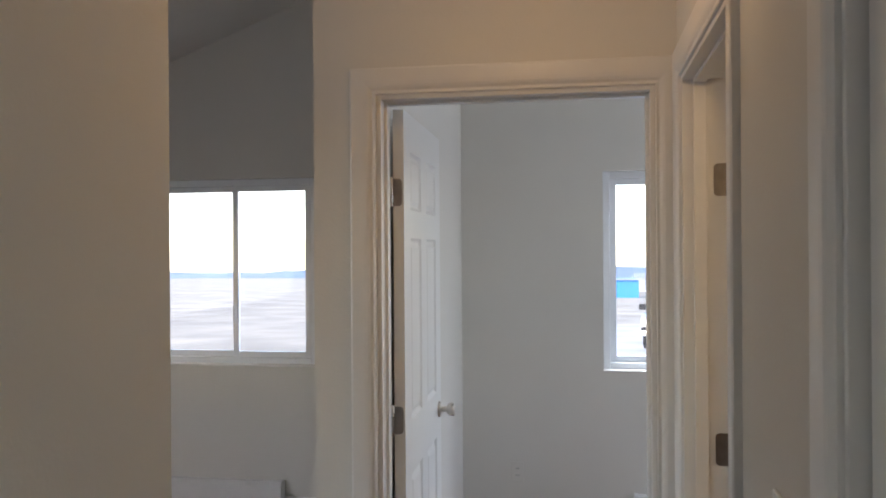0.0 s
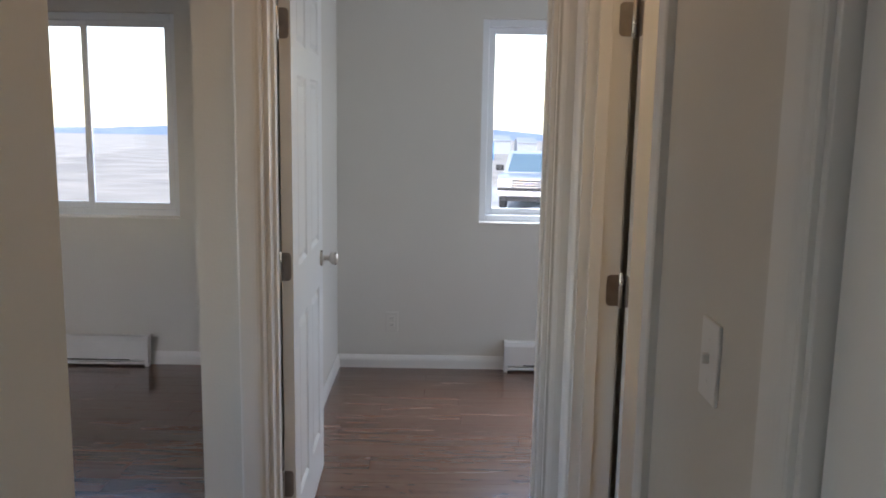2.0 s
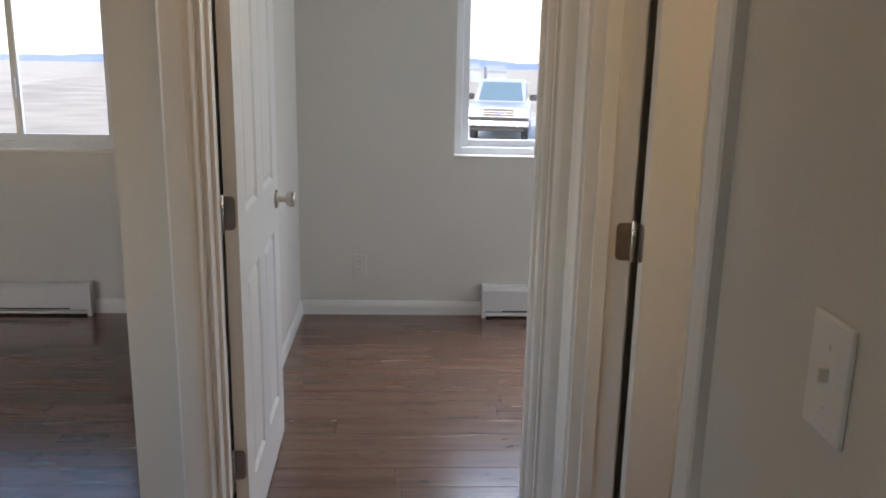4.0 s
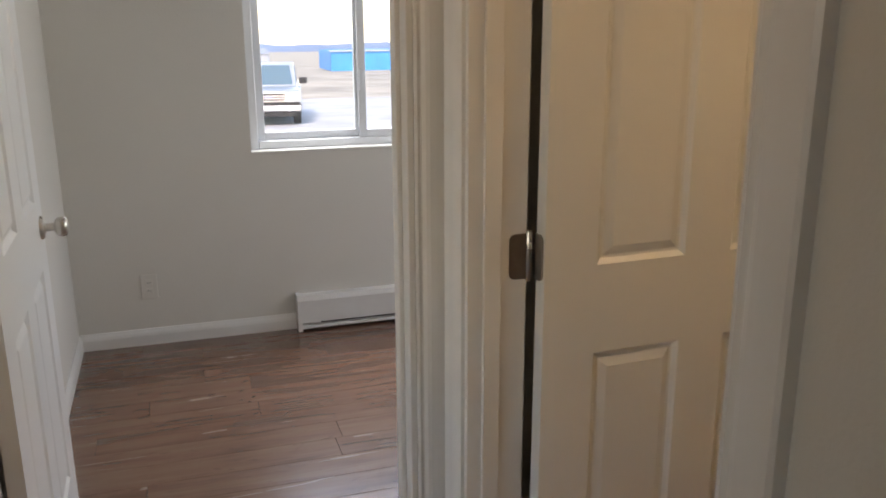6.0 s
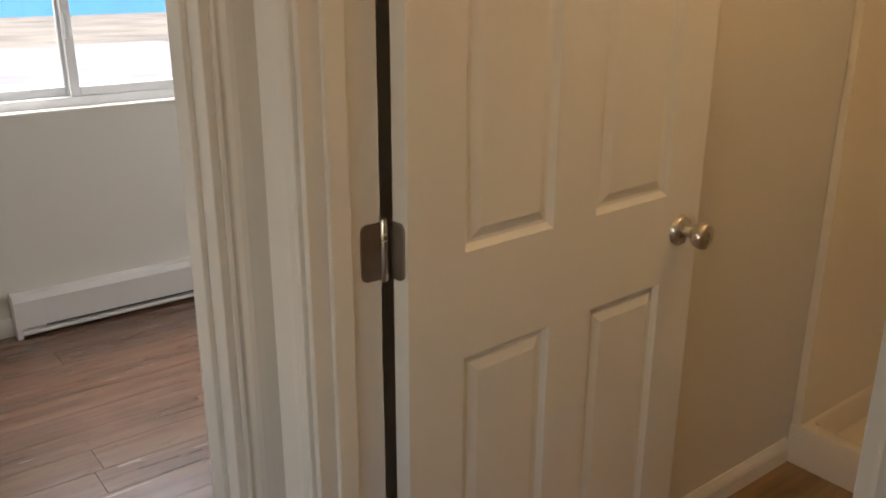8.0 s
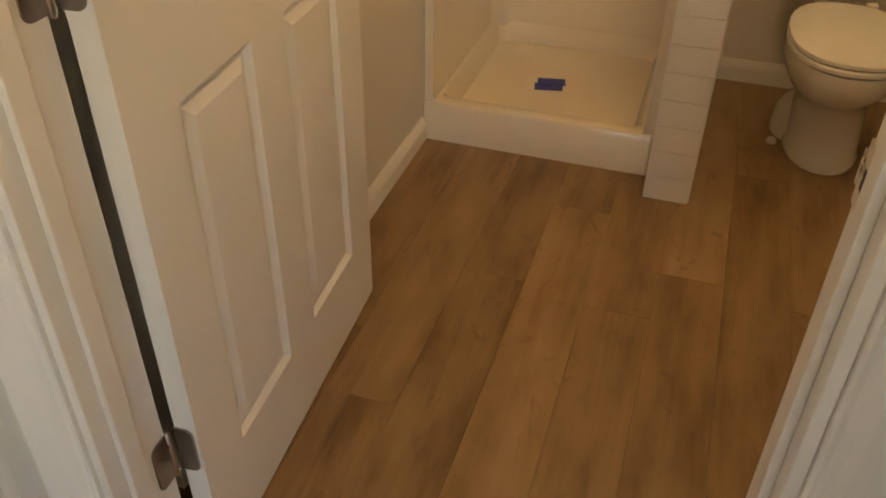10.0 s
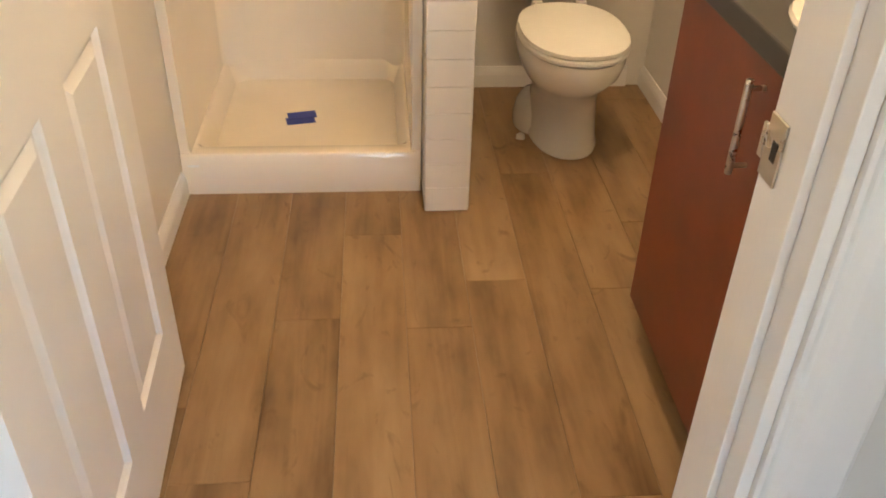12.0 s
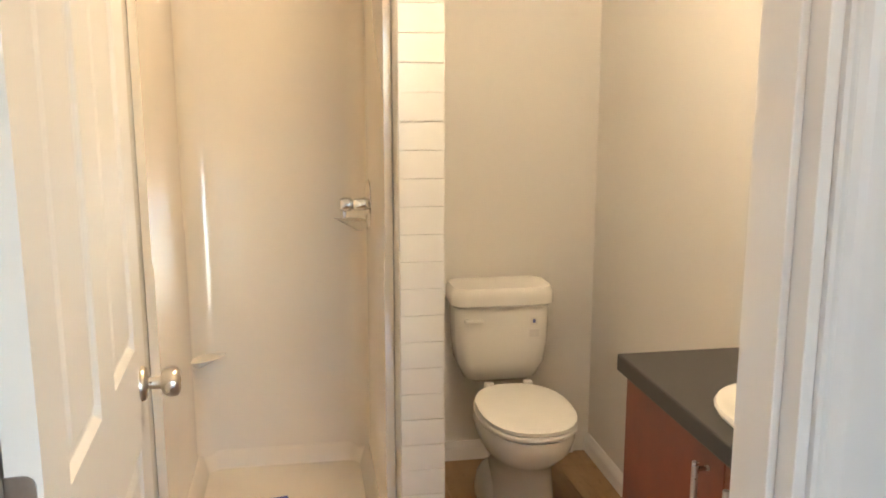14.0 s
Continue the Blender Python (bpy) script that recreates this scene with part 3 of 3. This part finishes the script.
setting("wall_partition_face", boxes((PX0 + 0.012, BATH_BACK, PY0 - 0.002, PY0 + 0.002, 0, 2.44)), M_WALL, "painted partition face beside the toilet", "wall")

# ---- bathroom: toilet ----
TY = -1.142
toilet = empty("toilet", pose(0, 0, 0), "white ceramic two-piece toilet with closed lid", "toilet")


def oval(cx, cy, rx, ry, z, n=28, front=1.0, power=2.2):
    pts = []
    for i in range(n):
        a = 2 * math.pi * i / n
        c, s = math.cos(a), math.sin(a)
        px = abs(c) ** (2 / power) * (1 if c > 0 else -1) * rx
        py = abs(s) ** (2 / power) * (1 if s > 0 else -1) * ry
        if c < 0:
            px *= front
        pts.append(Vector((cx + px, cy + py, z)))
    return pts


bm = bmesh.new()
rings(bm, [oval(2.02, TY - 0.028, 0.225, 0.112, 0.0), oval(2.02, TY - 0.028, 0.226, 0.113, 0.012), oval(2.02, TY - 0.028, 0.215, 0.106, 0.03), oval(2.02, TY - 0.028, 0.20, 0.100, 0.14),
           oval(2.0, TY - 0.02, 0.205, 0.103, 0.19), oval(1.95, TY, 0.24, 0.125, 0.25, front=1.02), oval(1.90, TY, 0.27, 0.148, 0.305, front=0.98), oval(1.88, TY, 0.275, 0.158, 0.345, front=0.92),
           oval(1.88, TY, 0.272, 0.156, 0.368, front=0.92), oval(1.88, TY, 0.25, 0.135, 0.371, front=0.9)])
part("bowl", bm, M_CERAMIC, toilet, "", True)
bm = bmesh.new()
rings(bm, [oval(2.07, TY + 0.060, 0.10, 0.06, 0.0), oval(2.07, TY + 0.060, 0.10, 0.06, 0.03), oval(2.075, TY + 0.055, 0.092, 0.055, 0.07), oval(2.085, TY + 0.047, 0.07, 0.04, 0.10), oval(2.09, TY + 0.05, 0.03, 0.02, 0.11)])
part("trapway", bm, M_CERAMIC, toilet, "", True)
def ring_oval(name, label, z, k, rows, mat):
    bm = bmesh.new()
    rings(bm, [oval(1.86, TY, 0.225 * a, 0.158 * a, z + dz, front=1.04, power=2.35) for a, dz in rows])
    part(name, bm, mat, toilet, label, True)


ring_oval("seat", "", 0.371, 1, ((0.97, 0.0), (1.0, 0.006), (1.0, 0.014), (0.975, 0.019)), M_PLASTIC)
ring_oval("lid", "closed white lid", 0.391, 1, ((0.965, 0.0), (0.995, 0.005), (0.99, 0.014), (0.9, 0.019), (0.4, 0.022)), M_PLASTIC)
for dy in (-0.07, 0.07):
    part("seat_hinge", boxes((2.065, 2.095, TY + dy - 0.016, TY + dy + 0.016, 0.371, 0.413), bevel=0.006), M_PLASTIC, toilet)
bm = bmesh.new()
TB = BATH_BACK - 0.02
rings(bm, [rrect(TB - 0.14, TB, TY - 0.105, TY + 0.105, 0.03, 0.372), rrect(TB - 0.165, TB, TY - 0.135, TY + 0.135, 0.04, 0.39), rrect(TB - 0.185, TB, TY - 0.162, TY + 0.162, 0.045, 0.45),
           rrect(TB - 0.19, TB, TY - 0.172, TY + 0.172, 0.045, 0.53), rrect(TB - 0.19, TB, TY - 0.175, TY + 0.175, 0.045, 0.665)])
part("tank", bm, M_CERAMIC, toilet, "", True)
bm = bmesh.new()
rings(bm, [rrect(TB - 0.196, TB + 0.005, TY - 0.180, TY + 0.180, 0.045, 0.665), rrect(TB - 0.205, TB + 0.008, TY - 0.188, TY + 0.188, 0.05, 0.673), rrect(TB - 0.205, TB + 0.008, TY - 0.188, TY + 0.188, 0.05, 0.716),
           rrect(TB - 0.195, TB, TY - 0.178, TY + 0.178, 0.05, 0.734)])
part("tank_lid", bm, M_CERAMIC, toilet, "", True)
part("flush_lever", boxes((TB - 0.210, TB - 0.200, TY + 0.080, TY + 0.145, 0.612, 0.625), (TB - 0.202, TB - 0.186, TY + 0.130, TY + 0.145, 0.611, 0.626), bevel=0.003), M_CERAMIC, toilet, "white flush lever")
part("sticker", boxes((TB - 0.1925, TB - 0.188, TY - 0.125, TY - 0.098, 0.595, 0.622)), M_PALE, toilet, "small paper label with a blue mark")
part("sticker_mark", boxes((TB - 0.1935, TB - 0.190, TY - 0.116, TY - 0.106, 0.602, 0.616)), M_PRINT, toilet)
part("sticker_text", boxes((TB - 0.1925, TB - 0.188, TY - 0.13, TY - 0.095, 0.55, 0.578)), M_PALE, toilet)
part("bolt_cap", lathe(bmesh.new(), ((0, 0), (0.016, 0), (0.014, 0.012), (0.006, 0.018), (0, 0.018)), pose(1.95, TY + 0.112, 0.0), 12), M_CERAMIC, toilet, "", True)

# ---- bathroom: vanity ----
VX0, VX1, VF = WALL_T + 0.022, 0.990, -1.136
vanity = empty("vanity_cabinet", pose(0, 0, 0), "cherry-red wooden bathroom vanity cabinet with two doors", "cabinet")
part("body", boxes((VX0, VX1, BATH_RIGHT + 0.002, VF - 0.018, 0.085, 0.8095)), M_CHERRY, vanity)
part("toe_kick", boxes((VX0, VX1 - 0.02, BATH_RIGHT + 0.002, VF - 0.07, 0.0, 0.085)), M_TOE, vanity, "dark recessed toe kick")
SPLIT = 0.545
for a, b, hx in ((VX0 + 0.004, SPLIT - 0.0015, SPLIT - 0.056), (SPLIT + 0.0015, VX1 - 0.001, SPLIT + 0.056)):
    dr = part("door", boxes((a, b, VF - 0.018, VF, 0.088, 0.806), bevel=0.0012), M_CHERRY, vanity)
    bar = part("handle", lathe(bmesh.new(), ((0, -0.078), (0.0055, -0.078), (0.006, -0.076), (0.006, 0.076), (0.0055, 0.078), (0, 0.078)), pose(hx, VF + 0.026, 0.705), 12), M_NICKEL, dr, "satin nickel bar handle", True)
    for z in (-0.064, 0.064):
        q = part("post", lathe(bmesh.new(), ((0, 0), (0.0045, 0), (0.0045, 0.026), (0, 0.026)), pose(hx, VF, 0.705 + z, -90, 0, 0), 10), M_NICKEL, dr)
ct = tagged(link("countertop", boxes((VX0, 1.024, BATH_RIGHT + 0.002, -1.124, 0.810, 0.849), bevel=0.004), M_COUNTER), "charcoal laminate countertop on the vanity", "countertop")
sink = empty("sink_basin", pose(0.585, -1.312, 0.849), "white oval drop-in sink basin", "sink")
bm = bmesh.new()
rings(bm, [oval(0, 0, 0.188, 0.145, 0.0005), oval(0, 0, 0.190, 0.147, 0.006), oval(0, 0, 0.186, 0.143, 0.012), oval(0, 0, 0.17, 0.126, 0.012), oval(0, 0, 0.158, 0.112, 0.004), oval(0, 0, 0.10, 0.05, 0.0025)])
part("rim", bm, M_CERAMIC, sink, "", True)
cl = empty("ceiling_lamp", pose(1.08, -0.84, 2.44), "white flush dome ceiling lamp glowing in the bathroom", "ceiling lamp")
part("canopy", lathe(bmesh.new(), ((0, 0), (0.13, 0), (0.13, -0.018), (0.115, -0.024), (0, -0.024)), Matrix(), 28), M_NICKEL, cl, "", True)
part("dome", lathe(bmesh.new(), ((0, -0.024), (0.112, -0.025), (0.105, -0.05), (0.08, -0.07), (0.04, -0.082), (0, -0.085)), Matrix(), 28), M_BULB, cl, "glowing glass dome", True)
lamp("bath_lamp_light", "POINT", pose(1.08, -0.84, 2.30), 2.35, (1.0, 0.70, 0.38), radius=0.07)

# ---- outdoors ----
GZ = -1.0
FALL = 0.034          # slope of the land away from the window wall


def land(y):
    return GZ - FALL * max(0.0, y - 2.9)


bm = bmesh.new()
rings(bm, [[(x, y, land(y) + dz) for y, dz in ((-3000, 0), (2.9, 0), (3000, 0), (3000, -0.5), (2.9, -0.5), (-3000, -0.5))] for x in (-3000, 3000)])
setting("ground", bm, M_GRASS, "pale dry grassland reaching the horizon", "ground")
bm = bmesh.new()
rings(bm, [[(x, y, land(y) + dz) for y, dz in ((2.9, 0.012), (40, 0.012), (40, -0.2), (2.9, -0.2))] for x in (-4.0, 14.0)])
setting("road", bm, M_GRAVEL, "pale gravel yard in front of the house", "road")
bm = bmesh.new()
random.seed(5)
xs = [-2600 + i * 40 for i in range(131)]
loops = []
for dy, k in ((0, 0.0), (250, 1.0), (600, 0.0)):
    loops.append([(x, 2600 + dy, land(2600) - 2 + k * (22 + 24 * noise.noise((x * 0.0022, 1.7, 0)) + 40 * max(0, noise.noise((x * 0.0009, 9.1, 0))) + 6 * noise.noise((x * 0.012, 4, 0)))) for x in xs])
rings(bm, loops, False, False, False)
setting("backdrop_hills", bm, M_HILL, "horizon hills with distance haze put into their blue colour", "hills")


def shed(x0, x1, y0, y1, h, mat, label, ridge=0.0):
    b = empty("shed", pose(0, 0, land(y0)), label, "building", "far sheds")
    bm = bmesh.new()
    c = (y0 + y1) / 2
    rings(bm, [[(x, y0, 0), (x, y1, 0), (x, y1, h), (x, c, h + ridge + 0.01), (x, y0, h)] for x in (x0, x1)])
    part("wall", bm, mat, b)
    n = max(2, int((x1 - x0) / 2.4))
    for i in range(n + 1):
        x = x0 + (x1 - x0) * i / n
        part("rib", boxes((x - 0.06, x + 0.06, y0 - 0.08, y0 - 0.002, 0, h)), mat, b)
    part("roof", boxes((x0 - 0.2, x1 + 0.2, y0 - 0.3, y0 + 0.2, h - 0.05, h + 0.1)), M_GREYSHED, b)
    return b


shed(17.7, 44.0, 96, 104, 2.2, M_BLUE, "long low blue steel building far off")
shed(3.4, 5.9, 97, 103, 2.1, M_BLUE, "small blue steel container far off")
for x, w, h in ((-6, 5, 1.5), (8, 3.5, 1.6), (12.6, 3.2, 1.3), (-40, 8, 2.5)):
    shed(x, x + w, 140, 146, h + 0.6, M_GREYSHED, "small grey shed at the horizon", 0.8)


def pickup():
    t = empty("pickup_truck", pose(2.50, 25.3, land(25.3) + 0.01, -1.9, 0, -9), "silver pickup truck parked facing the house on gravel", "truck")
    W = 0.98

    def slab(name, prof, w, mat, parent, label="", inset=0.0, smooth=False):
        bm = bmesh.new()
        rings(bm, [[(s * (w - (inset if z > 1.25 else 0)), y, z) for y, z in prof] for s in (-1, 1)])
        bmesh.ops.bevel(bm, geom=list(bm.edges), offset=0.03, segments=2, profile=0.5, affect="EDGES")
        return part(name, bm, mat, parent, label, smooth)
    slab("body", ((0.05, 0.55), (0.0, 0.70), (0.03, 1.02), (0.12, 1.10), (1.25, 1.20), (5.6, 1.22), (5.7, 0.6), (5.6, 0.5)), W, M_SILVER, t, "", smooth=True)
    slab("cab", ((1.15, 1.19), (1.95, 1.86), (2.3, 1.92), (3.6, 1.90), (3.8, 1.82), (3.9, 1.2)), 0.86, M_SILVER, t, "", 0.10, True)
    part("windscreen", rings(bmesh.new(), [[(-0.74, 1.19, 1.24), (0.74, 1.19, 1.24), (0.64, 1.90, 1.83), (-0.64, 1.90, 1.83)], [(-0.74, 1.24, 1.20), (0.74, 1.24, 1.20), (0.64, 1.95, 1.79), (-0.64, 1.95, 1.79)]]), M_CARGLASS, t)
    for s in (-1, 1):
        part("side_window", rings(bmesh.new(), [[(s * (0.865 - 0.0), 1.75, 1.28), (s * 0.865, 3.6, 1.28), (s * 0.775, 3.5, 1.80), (s * 0.775, 2.15, 1.80)], [(s * 0.80, 1.75, 1.28), (s * 0.80, 3.6, 1.28), (s * 0.70, 3.5, 1.8), (s * 0.70, 2.15, 1.8)]]), M_CARGLASS, t)
        mir = part("mirror", boxes((s * 0.93, s * 1.20, 1.70, 1.82, 1.24, 1.44), bevel=0.03), M_RUBBER, t, "black side mirror")
        part("headlight", boxes((s * 0.56, s * 0.93, -0.035, 0.08, 0.80, 1.0), bevel=0.02), M_LENS, t, "clear headlight")
        part("fog_lamp", lathe(bmesh.new(), ((0, 0), (0.06, 0), (0.05, 0.02), (0, 0.02)), pose(s * 0.62, -0.105, 0.52, 90, 0, 0), 12), M_LENS, t)
        for y in (0.95, 4.55):
            wh = part("wheel", lathe(bmesh.new(), ((0, 0), (0.24, 0), (0.35, 0.0), (0.39, 0.03), (0.39, 0.22), (0.35, 0.25), (0, 0.25)), pose(s * 0.72 if s > 0 else -0.97, y, 0.385, 0, 90, 0), 28), M_RUBBER, t, "", True)
            part("rim", lathe(bmesh.new(), ((0, -0.004), (0.2, -0.004), (0.23, 0.01), (0, 0.02)), pose(s * 0.975, y, 0.385, 0, -90 * s, 0), 20), M_BUMPER, wh)
    part("grille", boxes((-0.52, 0.52, -0.04, 0.05, 0.78, 1.02), bevel=0.015), M_RUBBER, t)
    part("grille_frame", boxes((-0.54, 0.54, -0.06, -0.02, 1.0, 1.04), (-0.54, 0.54, -0.06, -0.02, 0.75, 0.79), (-0.54, -0.49, -0.06, -0.02, 0.79, 1.0), (0.49, 0.54, -0.06, -0.02, 0.79, 1.0), bevel=0.008), M_BUMPER, t, "chrome grille surround")
    for z in (0.855, 0.93):
        part("grille_bar", boxes((-0.49, 0.49, -0.058, -0.03, z - 0.018, z + 0.018), bevel=0.006), M_BUMPER, t)
    part("emblem", boxes((-0.11, 0.11, -0.068, -0.056, 0.865, 0.925), bevel=0.004), M_PRINT, t)
    part("bumper", boxes((-0.99, 0.99, -0.12, 0.15, 0.46, 0.64), bevel=0.03), M_BUMPER, t, "chrome front bumper")
    part("bumper_top", boxes((-0.97, 0.97, -0.09, 0.1, 0.64, 0.75), bevel=0.02), M_RUBBER, t, "dark strip above the bumper")
    part("licence_plate", boxes((-0.15, 0.15, -0.13, -0.115, 0.52, 0.62)), M_PALE, t)
    part("air_dam", boxes((-0.85, 0.85, -0.02, 0.12, 0.30, 0.46), bevel=0.02), M_RUBBER, t)
    part("underbody", boxes((-0.7, 0.7, 0.3, 5.3, 0.28, 0.56)), M_RUBBER, t)
    return t


pickup()

# ---- floors: planks, laid along x ----


def planks(floor, x0, x1, y0, y1, width, length, mat, z=0.0, seed=1):
    rng = random.Random(seed)
    meshes = {}
    rows = max(1, round((y1 - y0) / width))
    w = (y1 - y0) / rows
    for r in range(rows):
        x = x0 - rng.random() * length * 0.9
        while x < x1:
            a, b = max(x, x0), min(x + length, x1)
            x += length
            if b - a < 0.03:
                continue
            key = round(b - a, 4)
            if key not in meshes:
                bm = boxes((0, b - a - 0.0006, 0, w - 0.0006, -0.008, 0))
                top = [e for e in bm.edges if all(v.co.z > -0.001 for v in e.verts)]
                bmesh.ops.bevel(bm, geom=top, offset=0.0008, segments=1, affect="EDGES")
                me = bpy.data.meshes.new("plank")
                bm.to_mesh(me)
                bm.free()
                me.materials.append(mat)
                meshes[key] = me
            ob = new("plank", meshes[key])
            ob.location = (a, y0 + r * w, z)
            ob.parent = floor


floor_main = setting("floor", boxes((-4.6, 0.0, -5.15, BACK, -0.2, -0.009), (0.0, 2.6, 0.0521, BACK, -0.2, -0.009)), M_SUB, "dark brown glossy laminate plank floor", "floor")
floor_bath = setting("floor_bath", boxes((0.0, 2.6, BATH_RIGHT - 0.12, 0.052, -0.2, -0.009)), M_SUB, "warm brown wood-look vinyl plank floor", "floor")
planks(floor_main, HALL_L, 2.45, 0.0, BACK, 0.128, 1.22, M_LAMINATE, seed=3)
planks(floor_main, -4.45, HALL_L, -1.4, BACK, 0.128, 1.22, M_LAMINATE, seed=4)
planks(floor_main, HALL_L, 0.05, -5.0, 0.0, 0.19, 1.22, M_LAMINATE, seed=5)
planks(floor_bath, 0.05, BATH_BACK, BATH_RIGHT, BATH_WALL, 0.150, 1.22, M_OAK, seed=8)
# tiles on the partition's end
TILE_H = 0.0748
bm = boxes((0, 0.008, 0.0015, PY1 - PY0 - 0.0025, 0.0006, TILE_H - 0.0006), bevel=0.0009)
tile_mesh = bpy.data.meshes.new("tile")
bm.to_mesh(tile_mesh)
bm.free()
tile_mesh.materials.append(M_TILE)
for i in range(32):
    ob = new("tile", tile_mesh)
    ob.location = (PX0 + (0.0006 if i % 3 else 0), PY0 + 0.0006, i * TILE_H)
    ob.parent = partition
